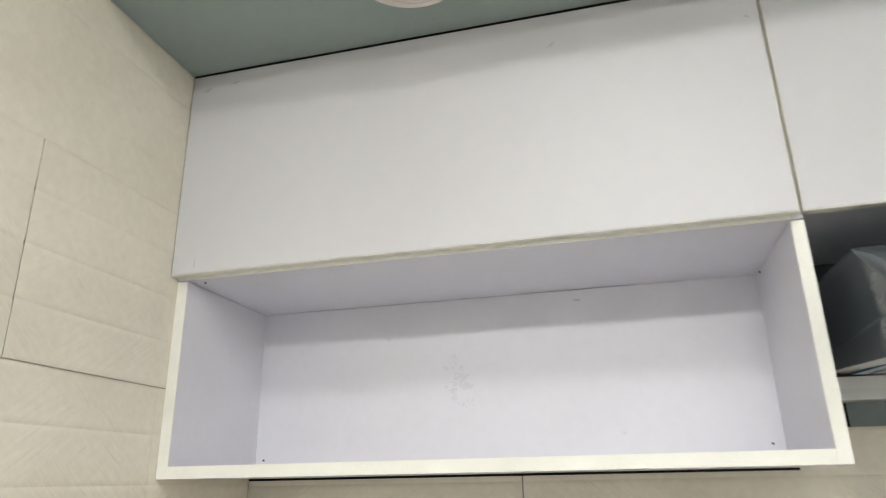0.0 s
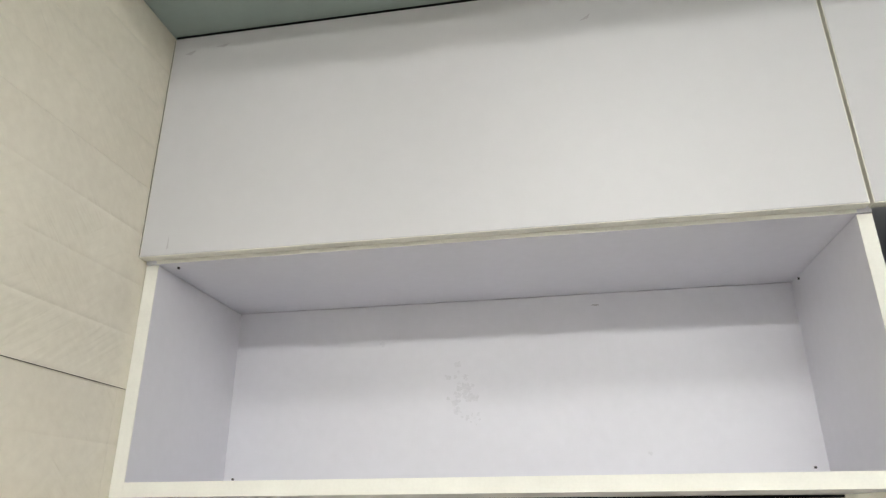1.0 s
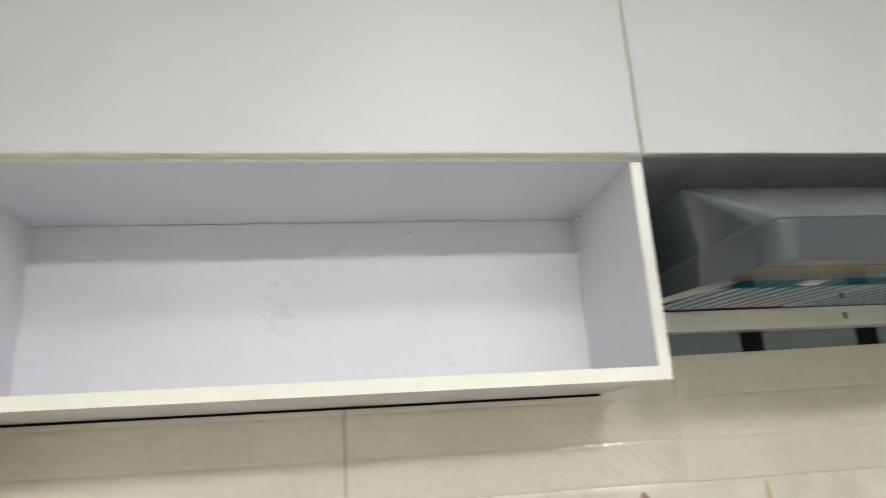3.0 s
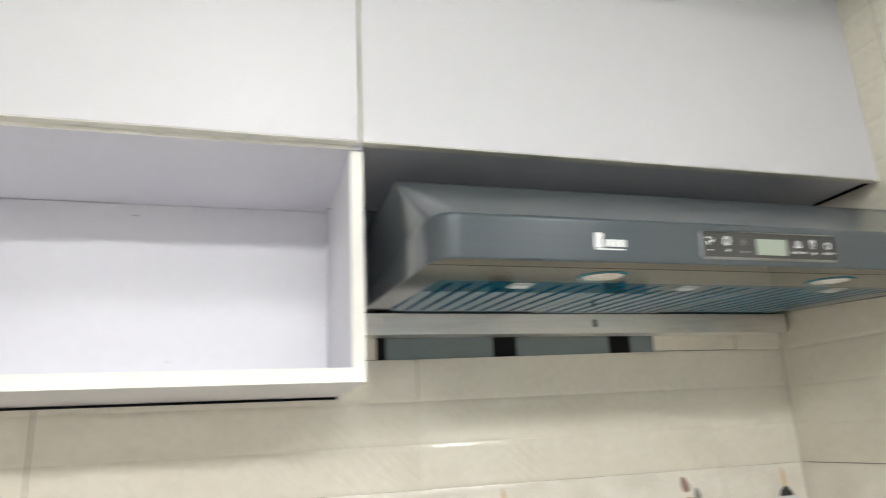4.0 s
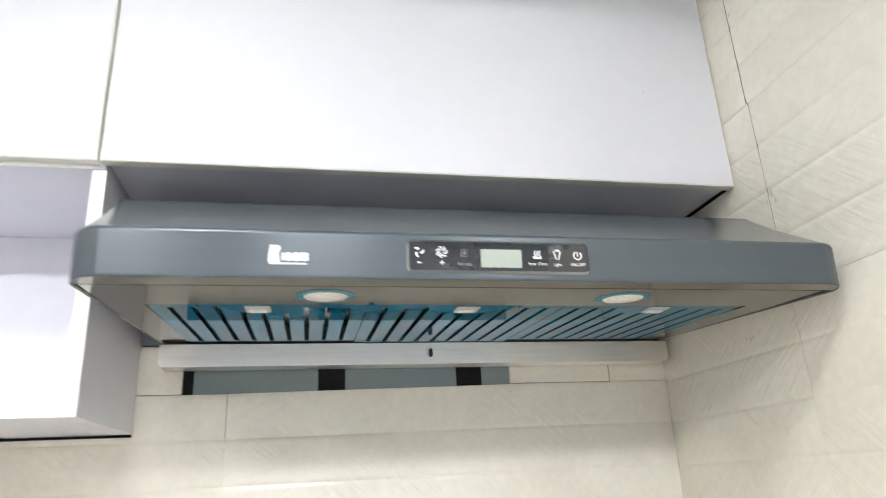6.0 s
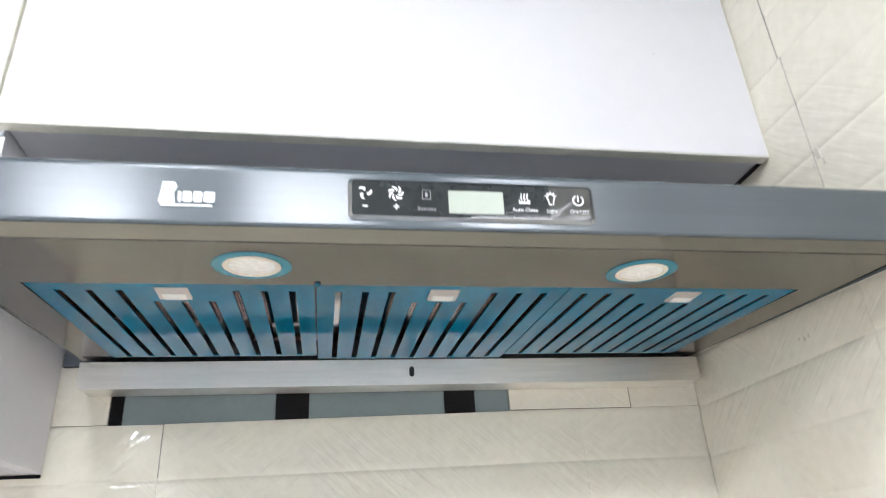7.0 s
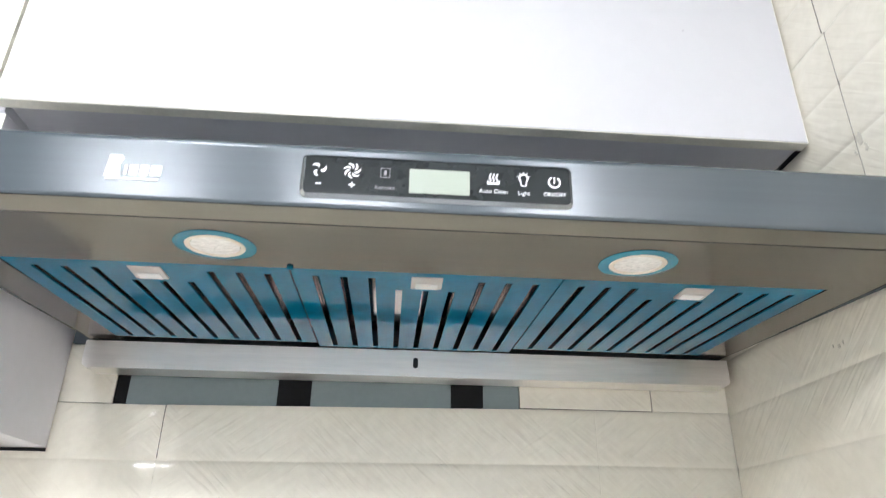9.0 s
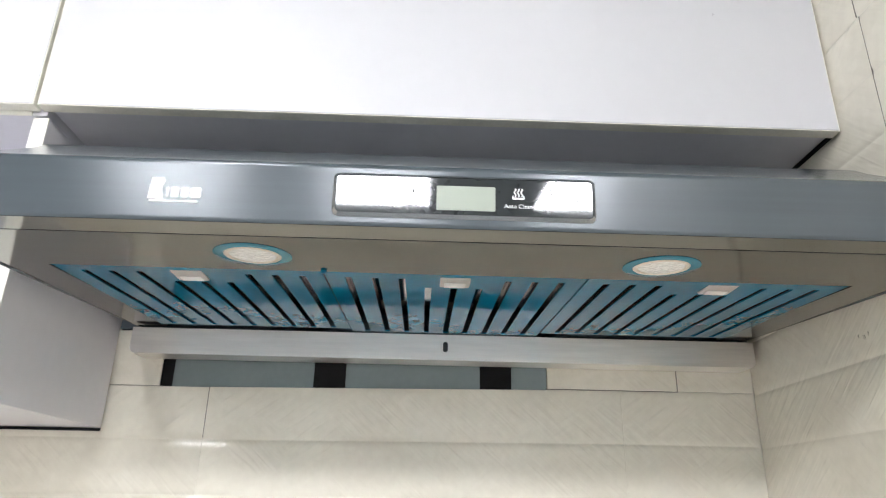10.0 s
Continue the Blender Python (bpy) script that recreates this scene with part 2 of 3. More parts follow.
def lettering(text, size, x, z, y, tilt=0.0):
    """Centred writing in the x-z plane, facing -y, as a bmesh."""
    cu = bpy.data.curves.new("lettering", "FONT")
    cu.body, cu.size, cu.align_x, cu.align_y, cu.extrude, cu.resolution_u = text, size, "CENTER", "CENTER", 0.0001, 3
    ob = new("lettering", cu)
    dg = bpy.context.evaluated_depsgraph_get()
    me = bpy.data.meshes.new_from_object(ob.evaluated_get(dg))
    bm = bmesh.new()
    bm.from_mesh(me)
    bpy.data.objects.remove(ob)
    bpy.data.meshes.remove(me)
    bmesh.ops.transform(bm, matrix=pose(x, y, z, 90 + tilt, 0, 0), verts=bm.verts)
    return bm


# ---- plan ----
XL, XR = -0.735, 1.272          # tile faces of the side walls
YB, YR = 1.300, -3.20           # tile face of the back wall, rear wall
XW, XE, YE = -1.80, 3.00, -0.35   # the room widens behind the ends of the side walls
ZC, ZT, Y_STEP = 2.350, 2.680, 0.703   # low ceiling over the counter, higher one behind the step
TH = 0.009                      # tile thickness
SX = 0.300                      # outer side of the shelf unit

# ---- structure ----
back = structure("wall_north", boxed(XL - 0.12, XR + 0.12, YB + TH, YB + 0.13, 0, 2.8), M_GROUT, "tiled kitchen back wall with grey grout", "wall")
left = structure("wall_west", boxed(XL - TH - 0.12, XL - TH, YE, YB + TH, 0, 2.8), M_GROUT, "cream tiled kitchen side wall", "wall")
right = structure("wall_east", boxed(XR + TH, XR + TH + 0.12, YE, YB + TH, 0, 2.8), M_GROUT, "cream tiled kitchen side wall beside the hood", "wall")
structure("wall_south", boxed(XW - 0.12, XE + 0.12, YR - 0.12, YR, 0, 2.8), M_ROOM, "plain painted wall behind the cook", "wall")
structure("wall_far_east", boxed(XE, XE + 0.12, YR, YE + 0.12, 0, 2.8), M_ROOM, "plain painted wall of the wider part of the room", "wall")
structure("wall_far_west", boxed(XW - 0.12, XW, YR, YE + 0.12, 0, 2.8), M_ROOM, "plain painted wall of the wider part of the room", "wall")
structure("wall_return_east", boxed(XR + TH + 0.12, XE, YE, YE + 0.12, 0, 2.8), M_ROOM, "plain painted wall of the wider part of the room", "wall")
structure("wall_return_west", boxed(XW, XL - TH - 0.12, YE, YE + 0.12, 0, 2.8), M_ROOM, "plain painted wall of the wider part of the room", "wall")
structure("floor", boxed(XW - 0.12, XE + 0.12, YR - 0.12, YB + 0.12, -0.1, 0), M_ROOMDARK, "plain pale kitchen floor", "floor")
structure("ceiling", boxed(XL - TH, XR + TH, Y_STEP, YB + TH, ZC, ZT + 0.06), M_CEIL, "teal-grey painted low ceiling over the cupboards", "ceiling")
bm = boxed(XL - TH, XR + TH, YE, Y_STEP, ZT, ZT + 0.06)
box(bm, XW, XE, YR, YE, ZT, ZT + 0.06)
structure("ceiling_upper", bm, M_CEIL, "teal-grey painted ceiling behind the step", "ceiling")
# Dark blue-grey sheet over the wall above the tiles.
structure("dark_band", boxed(SX + 0.001, XR - 0.001, YB - 0.004, YB + 0.008, 1.7425, 1.99), M_SLATE, "dark slate wall above the tiles behind the hood", "wall")

# ---- lamps ----
def panel_lamp(x, y, half=0.30):
    """Square ceiling panel; its frame stands 14 mm lower than the glowing sheet."""
    lamp = thing("panel_lamp", (x, y, ZT), "square white ceiling panel lamp, switched on", "lamp", "square ceiling lamps")
    for x0, x1, y0, y1 in ((-half - 0.015, half + 0.015, -half - 0.015, -half), (-half - 0.015, half + 0.015, half, half + 0.015),
                           (-half - 0.015, -half, -half, half), (half, half + 0.015, -half, half)):
        part("frame_bar", boxed(x + x0, x + x1, y + y0, y + y1, ZT - 0.009, ZT), M_WHITEPLASTIC, lamp)
    part("diffuser", boxed(x - half, x + half, y - half, y + half, ZT - 0.006, ZT - 0.001), M_PANELGLOW, lamp, "glowing white diffuser")


for lx in (-0.74, 0.47, 1.68):
    panel_lamp(lx, -2.10)
panel_lamp(0.15, -0.28, 0.165)


def disc_lamp(x, y):
    """Round flat ceiling lamp with a bulging diffuser."""
    lamp = thing("ceiling_lamp", (x, y, ZC), "round white flat ceiling lamp, switched off", "lamp")
    bm = bmesh.new()
    lathe(bm, x, y, ZC, [(0.094, 0.0), (0.094, -0.006), (0.090, -0.009), (0.080, -0.010), (0.0785, -0.004)], 48)
    part("rim", bm, M_WHITEPLASTIC, lamp, smooth=True)
    bm = bmesh.new()
    rings = lathe(bm, x, y, ZC, [(0.0785, -0.0085), (0.05, -0.0095), (0.01, -0.010)], 48)
    bm.faces.new(rings[-1])
    part("diffuser", bm, M_WHITEPLASTIC, lamp, smooth=True)


disc_lamp(-0.237, 0.806)


# ---- upper cupboards and open shelf ----
def upper_cupboard(x0, x1, door0, door1, low, label):
    cab = thing("wall_cabinet", ((x0 + x1) / 2, YB, low), label, "cabinet", "upper cupboards")
    part("side_panel", boxed(x0, x0 + 0.018, 1.000, YB - 0.002, low, ZC - 0.002), M_INNER, cab)
    part("side_panel", boxed(x1 - 0.018, x1, 1.000, YB - 0.002, low, ZC - 0.002), M_INNER, cab)
    part("bottom_panel", boxed(x0 + 0.018, x1 - 0.018, 1.000, YB - 0.012, low, low + 0.018), M_INNER, cab, "lavender-white laminate underside")
    part("top_panel", boxed(x0 + 0.018, x1 - 0.018, 1.000, YB - 0.012, ZC - 0.022, ZC - 0.004), M_INNER, cab)
    part("back_panel", boxed(x0 + 0.018, x1 - 0.018, YB - 0.010, YB - 0.004, low, ZC - 0.004), M_INNER, cab)
    part("edge_band", boxed(x0 + 0.018, x1 - 0.018, 0.9985, 0.9998, low - 0.0008, low + 0.018), M_EDGE, cab, "cream edge band")
    z0, z1 = 1.9375, ZC - 0.006
    # Black strip stands for the shade in the gap above the door.
    part("gap_shade_strip", boxed(x0, x1, 0.9812, 0.9990, z1 + 0.0002, ZC - 0.0004), M_TAPE_GAP, cab, "black strip for the shade in the gap below the ceiling")
    door = part("door", boxed(door0 + 0.0012, door1 - 0.0012, 0.980, 0.998, z0 + 0.0012, z1, bev=0.0012), M_DOOR, cab, "plain white laminate door")
    part("edge_band", boxed(door0 + 0.001, door1 - 0.001, 0.9808, 0.9975, z0, z0 + 0.0011), M_DOOREDGE, door, "grey-cream edge band")
    part("edge_band", boxed(door0, door0 + 0.0011, 0.9808, 0.9975, z0, z1), M_DOOREDGE, door, "grey-cream edge band")
    part("edge_band", boxed(door1 - 0.0011, door1, 0.9808, 0.9975, z0, z1), M_DOOREDGE, door, "grey-cream edge band")
    return cab, door


cab_l, door_l = upper_cupboard(XL + 0.002, SX - 0.001, XL + 0.0016, 0.2912, 1.933, "white laminate wall cupboard with a lift-up door above the open shelf")
cab_r, door_r = upper_cupboard(SX + 0.001, XR - 0.0048, 0.2958, XR - 0.0032, 1.944, "white laminate wall cupboard with a wide door above the range hood")

# Shade in the gap to the right-hand tiles, put in as a black strip.
part("gap_shade_strip", boxed(XR - 0.0046, XR - 0.0005, 0.9900, YB - 0.003, 1.9400, ZC - 0.004), M_TAPE_GAP, cab_r, "black strip for the shade in the gap beside the tiled wall")

# Same black strip for the shaded gap at the left-hand tiles.
part("gap_shade_strip", boxed(XL + 0.0003, XL + 0.0014, 0.9812, 0.9990, 1.9400, ZC - 0.006), M_TAPE_GAP, cab_l, "black strip for the shade in the gap beside the tiled wall")

# scuffs on the left door
for name, pts in (("scuff_mark", [(-0.047, 2.278), (-0.030, 2.290), (-0.034, 2.281)]),
                  ("scuff_mark", [(-0.690, 1.948), (-0.6885, 1.972), (-0.687, 1.950)]),
                  ("scuff_mark", [(-0.712, 2.310), (-0.690, 2.316), (-0.700, 2.306)]),
                  ("scuff_mark", [(-0.655, 2.318), (-0.630, 2.322), (-0.640, 2.315)]),
                  ("scuff_mark", [(0.268, 2.275), (0.276, 2.270), (0.272, 2.279)])):
    part(name, prism(bmesh.new(), pts, 0.9797, 0.9801), M_SMUDGE, door_l, "small grey scuff")
part("scuff_mark", prism(bmesh.new(), [(1.13, 2.105), (1.134, 2.108), (1.131, 2.110)], 0.9797, 0.9801), M_SMUDGE, door_r, "small grey scuff")

unit = thing("open_shelf_unit", ((XL + SX) / 2, YB, 1.595), "open white shelf box with a lavender-white interior, empty", "shelf")
S0, S1, SZ0, SZ1, SF = XL + 0.001, SX, 1.595, 1.932, 1.0045
part("side_panel", boxed(S0, S0 + 0.0200, SF, YB - 0.003, SZ0, SZ1, bev=0.0008), M_INNER, unit)
side_r = part("side_panel", boxed(S1 - 0.0185, S1, SF, YB - 0.003, SZ0, SZ1, bev=0.0008), M_INNER, unit)
bottom = part("bottom_panel", boxed(S0 + 0.0200, S1 - 0.0185, SF, YB - 0.005, SZ0, SZ0 + 0.019, bev=0.0008), M_INNER, unit)
part("back_panel", boxed(S0 + 0.0200, S1 - 0.0185, YB - 0.014, YB - 0.008, SZ0 + 0.019, SZ1), M_INNER, unit)
part("edge_band", boxed(S0, S0 + 0.0200, SF - 0.0016, SF - 0.0002, SZ0, SZ1), M_EDGE, unit, "cream edge band")
part("edge_band", boxed(S1 - 0.0185, S1, SF - 0.0016, SF - 0.0002, SZ0, SZ1), M_EDGE, unit, "cream edge band")
part("edge_band", boxed(S0 + 0.0202, S1 - 0.0187, SF - 0.0014, SF - 0.0002, SZ0, SZ0 + 0.0195), M_EDGE, unit, "cream edge band")


def screw(x, y, z, axis):
    bm = bmesh.new()
    rot = {"y": pose(x, y, z, 90, 0, 0), "x": pose(x, y, z, 0, 90, 0), "z": pose(x, y, z)}[axis]
    bmesh.ops.create_cone(bm, cap_ends=True, segments=12, radius1=0.0020, radius2=0.0020, depth=0.003, matrix=rot)
    part("screw", bm, M_STEM, unit, "small dark screw head")


screw(-0.696, 1.285, 1.630, "y")
screw(0.261, 1.285, 1.634, "y")
screw(-0.690, 1.020, 1.9315, "z")
screw(0.281, 1.247, 1.926, "x")
# Dark gap under the shelf, its shade drawn as a thin black strip.
part("gap_shade_strip", boxed(XL + 0.002, 0.2985, YB - 0.0028, YB - 0.0004, 1.5905, 1.5948), M_TAPE_GAP, unit, "black strip for the shade in the gap below the shelf")
# smudges on the shelf back
rnd = random.Random(4)
back_marks = [(-0.045, 1.912, 0.005), (0.02, 1.66, 0.004), (-0.43, 1.86, 0.006)]
for k in range(34):
    back_marks.append((-0.283 + rnd.gauss(0, 0.013), 1.772 + rnd.gauss(0, 0.018), rnd.uniform(0.003, 0.0085)))
for k in range(10):
    back_marks.append((-0.268 + rnd.gauss(0, 0.012), 1.722 + rnd.gauss(0, 0.009), rnd.uniform(0.002, 0.005)))
for depth, (mx, mz, r) in enumerate(back_marks):
    pts = []
    for i in range(11):
        a = 2 * math.pi * i / 11
        k = r * rnd.uniform(0.35, 1.1)
        pts.append((mx + k * math.cos(a) * (1.0 if mz < 1.9 else 1.6), mz + k * math.sin(a) * (1.0 if mz < 1.9 else 0.4)))
    part("smudge", prism(bmesh.new(), pts, 1.2858 - 0.00003 * depth, 1.2862), M_SMUDGE if mz > 1.9 else M_FAINT, unit, "faint grey smudge")

# ---- range hood ----
HX0, HX1, HC = 0.337, 1.255, 0.796
hood = thing("range_hood", (HC, YB, 1.70), "dark brushed steel range hood with blue film on its filters", "range hood")


def outline(x0, x1, yf, yb, r, n=8):
    """Front-rounded plan outline, from the back left round the front to the back right."""
    pts = [(x0, yb)]
    for i in range(n + 1):
        a = radians(180 + 90 * i / n)
        pts.append((x0 + r + r * math.cos(a), yf + r + r * math.sin(a)))
    for i in range(n + 1):
        a = radians(270 + 90 * i / n)
        pts.append((x1 - r + r * math.cos(a), yf + r + r * math.sin(a)))
    pts.append((x1, yb))
    return pts


bm = bmesh.new()
levels = [(1.7115, 0.7835, 0.034, 0.003), (1.7095, 0.7805, 0.034, 0.0), (1.7115, 0.7796, 0.034, 0.0), (1.7130, 0.77946, 0.034, 0.0), (1.7585, 0.77629, 0.034, 0.0), (1.7593, 0.7762, 0.034, 0.0),
          (1.7613, 0.7765, 0.034, 0.0003), (1.7632, 0.7776, 0.034, 0.0008), (1.7647, 0.7795, 0.033, 0.0015), (1.7658, 0.7819, 0.033, 0.002), (1.7665, 0.7832, 0.033, 0.002),
          (1.791, 0.826, 0.029, 0.001), (1.822, 0.879, 0.022, 0.0), (1.8485, 0.922, 0.014, -0.001), (1.866, 0.948, 0.006, -0.002), (1.868, 0.954, 0.006, -0.001)]
rings = []
for z, yf, r, inset in levels:
    rings.append([bm.verts.new((x, y, max(z, 1.7425) if y > 1.2 else z)) for x, y in outline(HX0 + inset, HX1 - inset, yf, YB - 0.006, r)])
for a, b in zip(rings, rings[1:]):
    for i in range(len(a) - 1):
        bm.faces.new((a[i], a[i + 1], b[i + 1], b[i]))
bm.faces.new(rings[-1])
part("shell", bm, M_HOOD, hood, "dark brushed steel canopy with rounded corners", smooth=True)

# underside: front lip, front plate and the side margins
FX0, FX1 = HC - 0.4105, HC + 0.4105
bm = bmesh.new()
front = [(x, y) for x, y in outline(HX0 + 0.003, HX1 - 0.003, 0.7835, 0.812, 0.028)]
a = [bm.verts.new((x, y, 1.7102)) for x, y in front]
bm.faces.new(a)
part("front_lip", bm, M_UNDER, hood, "brushed steel lip under the front")
bm = bmesh.new()
for quad in (((HX0 + 0.0006, 0.812, 1.7122), (HX1 - 0.0006, 0.812, 1.7122), (HX1 - 0.0006, 0.926, 1.7188), (HX0 + 0.0006, 0.926, 1.7188)),
             ((HX0 + 0.0006, 0.926, 1.7188), (FX0, 0.926, 1.7188), (FX0, 1.262, 1.7405), (HX0 + 0.0006, 1.262, 1.7402)),
             ((FX1, 0.926, 1.7188), (HX1 - 0.0006, 0.926, 1.7188), (HX1 - 0.0006, 1.262, 1.7402), (FX1, 1.262, 1.7405))):
    bm.faces.new([bm.verts.new(p) for p in quad])
    bm.faces.new([bm.verts.new((p[0], p[1], p[2] + 0.0012)) for p in quad[::-1]])
part("underside_plate", bm, M_UNDER, hood, "brushed steel underside plate")
bm = bmesh.new()
lathe(bm, 0.6615, 0.9235, 1.7180, [(0.0032, 0.001), (0.0032, -0.0016), (0.0024, -0.0022), (0.0004, -0.0024)], 14)
part("knob", bm, M_FILM, hood, "small dark knob in front of the filters", smooth=True)
part("seam", boxed(HX0 + 0.004, HX1 - 0.004, 0.8117, 0.8123, 1.7099, 1.7119), M_DARK, hood, "thin dark seam behind the lip")
# Black box put in for the shade above the filter slots.
part("filter_shade_box", boxed(FX0 - 0.002, FX1 + 0.002, 0.927, 1.262, 1.768, 1.80), M_DARK, hood, "black box for the shade inside, behind the filters")
rail = part("rear_rail", prism(bmesh.new(), [(0.338, 1.7355), (0.338, 1.7050), (0.3400, 1.7005), (0.3445, 1.6975), (1.2525, 1.6975), (1.2570, 1.7005), (1.259, 1.7050), (1.259, 1.7355)],
                                   1.254, YB - 0.0045), M_RAIL, hood, "bright brushed steel rear rail")
# Slot drawn as a flat black shape for the shade inside it.
part("slot", prism(bmesh.new(), rounded(0.7935, 0.8005, 1.7095, 1.7245, 0.0034), 1.2530, 1.2541), M_DARK, rail, "dark oval slot")


# baffle filters with slots
def filter_z(y):
    return 1.7200 + (y - 0.926) * (1.7365 - 1.7200) / (1.250 - 0.926)


def baffle_filter(cx, width, yend, shift=0.0):
    y0, half = 0.9275, width / 2
    cols = []
    for k in range(-4, 5):
        cols.append((cx + k * 0.0282, 0.985 if abs(k) <= 1 else 0.950))
    sw = 0.0036
    bm = bmesh.new()
    cache = {}

    def vert(x, y, dz=0.0):
        key = (round(x, 5), round(y, 5), dz)
        if key not in cache:
            cache[key] = bm.verts.new((x, y, filter_z(y) + dz))
        return cache[key]

    def quad(xa, xb, ya, yb):
        bm.faces.new((vert(xa, ya), vert(xb, ya), vert(xb, yb), vert(xa, yb)))

    ys = [y0, 0.950, 0.985, yend - 0.007, yend]
    xs = [cx - half + 0.0008]
    for c, _ in cols:
        xs += [c - sw, c + sw]
    xs.append(cx + half - 0.0008)
    for i in range(len(xs) - 1):
        for j in range(4):
            hole = False
            if i % 2 == 1:
                start = cols[(i - 1) // 2][1]
                hole = ys[j] >= start - 1e-6 and j < 3
            if not hole:
                quad(xs[i], xs[i + 1], ys[j], ys[j + 1])
    # turned-up slot walls and outer rim
    border = [e for e in bm.edges if e.is_boundary]
    ret = bmesh.ops.extrude_edge_only(bm, edges=border)
    up = [g for g in ret["geom"] if isinstance(g, bmesh.types.BMVert)]
    bmesh.ops.translate(bm, vec=(0, 0, 0.0016), verts=up)
    fl = part("filter", bm, M_FILM, hood, "baffle filter wrapped in glossy blue film")
    # steel channel above each slot, open below
    for c, start in cols:
        bm = bmesh.new()
        prof = [(-0.0092, 0.0050), (-0.0088, 0.0220), (-0.0070, 0.0245), (0.0, 0.0250), (0.0070, 0.0245), (0.0088, 0.0220), (0.0092, 0.0050)]
        ends = ((start - 0.008, filter_z(start - 0.008)), (yend - 0.012, filter_z(yend - 0.012)))
        vs = [[bm.verts.new((c + px, y, z + pz)) for px, pz in prof] for y, z in ends]
        for q in range(len(prof) - 1):
            bm.faces.new((vs[0][q], vs[1][q], vs[1][q + 1], vs[0][q + 1]))
        part("baffle", bm, M_STEELIN, fl, smooth=True)
    # latch
    cx += shift
    zc = filter_z(0.957)
    latch = part("latch", boxed(cx - 0.0160, cx + 0.0160, 0.9410, 0.9725, zc - 0.0016, zc + 0.002, bev=0.0008), M_CLIP, fl, "small satin metal latch")
    # White plate paints in the bright reflection on the latch's rear half.
    part("latch_glint", boxed(cx - 0.0115, cx + 0.0115, 0.9570, 0.9705, zc - 0.0026, zc - 0.0012, bev=0.0005), M_PRINT, latch, "white plate for the bright reflection on the latch")


baffle_filter(HC - 0.2735, 0.2735, 1.230, -0.0055)
baffle_filter(HC, 0.2735, 1.2505)
baffle_filter(HC + 0.2735, 0.2735, 1.230, 0.009)


def hood_lamp(x, y):
    z = 1.7156
    slope = (1.7188 - 1.7122) / (0.926 - 0.812)

    def tip(bm):
        """Leans the spotlight with the sloping plate."""
        for v in bm.verts:
            v.co.z += slope * (v.co.y - y)
        return bm

    bm = bmesh.new()
    lathe(bm, x, y, z, [(0.0362, 0.001), (0.0362, -0.0002), (0.0356, -0.0006), (0.0268, -0.0006), (0.0262, 0.0006)], 40)
    lamp = part("lamp", tip(bm), M_RING, hood, "recessed spotlight with a blue film ring", smooth=True)
    bm = bmesh.new()
    lathe(bm, x, y, z, [(0.0266, -0.0004), (0.0259, -0.0010), (0.0224, -0.0010), (0.0214, 0.0008)], 40)
    part("inner_ring", tip(bm), M_RINGIN, lamp, "champagne inner ring", smooth=True)
    bm = bmesh.new()
    n, rings, jolt = 36, [], random.Random(3)
    for k in range(9):
        rad, dz = 0.0216 - 0.0025 * k, -0.0003 - 0.0013 * math.sin(0.2 * k)
        rings.append([bm.verts.new((x + rad * math.cos(2 * math.pi * (i + 0.5 * (k % 2)) / n), y + rad * math.sin(2 * math.pi * (i + 0.5 * (k % 2)) / n),
                                    z + dz + (jolt.uniform(-0.0003, 0.0003) if k else 0))) for i in range(n)])
    for a, b in zip(rings, rings[1:]):
        for i in range(n):
            bm.faces.new((a[i], a[(i + 1) % n], b[(i + 1) % n], b[i]))
    bm.faces.new(rings[-1])
    part("lens", tip(bm), M_LENS, lamp, "dimpled frosted lens")


hood_lamp(0.602, 0.8745)
hood_lamp(0.989, 0.8760)

# control panel on the front, which leans slightly forward
LEAN_TAN = 0.0040 / 0.0575


def front_y(z):
    return 0.7795 - (z - 1.7125) * LEAN_TAN


def lean(bm, off):
    """Moves a flat piece, built round y = 0, onto the leaning front."""
    for v in bm.verts:
        v.co.y += front_y(v.co.z) - off
    return bm


PX0, PX1, PZ0, PZ1 = 0.690, 0.8995, 1.7200, 1.7515
outer = rounded(PX0 - 0.0032, PX1 + 0.0032, PZ0 - 0.0032, PZ1 + 0.0032, 0.0055)
inner = rounded(PX0 - 0.0004, PX1 + 0.0004, PZ0 - 0.0004, PZ1 + 0.0004, 0.0034)
frame_bm = bmesh.new()
rims = [[frame_bm.verts.new((x, y, z)) for x, z in pts] for pts, y in ((outer, 0.0008), (outer, -0.0004), (inner, -0.0030), (inner, 0.0008))]
for ra, rb in zip(rims, rims[1:]):
    for i in range(len(ra)):
        frame_bm.faces.new((ra[i], ra[(i + 1) % len(ra)], rb[(i + 1) % len(ra)], rb[i]))
panel = part("control_panel", lean(prism(bmesh.new(), rounded(PX0, PX1, PZ0, PZ1, 0.003), -0.0024, 0.0004), 0.0002), M_PANEL, hood, "glossy black glass control panel")
part("panel_bezel", lean(frame_bm, 0.0002), M_CHROME, panel, "thin bright bezel")
FRONT = 0.0030
part("display", lean(prism(bmesh.new(), rounded(0.7715, 0.8195, 1.7235, 1.7445, 0.0008), -0.0003, 0.0003), FRONT), M_LCD, panel, "blank grey-green lcd display")


def printed(name, bm, material=M_PRINT, label="white printed icon"):
    return part(name, lean(bm, FRONT), material, panel, label)


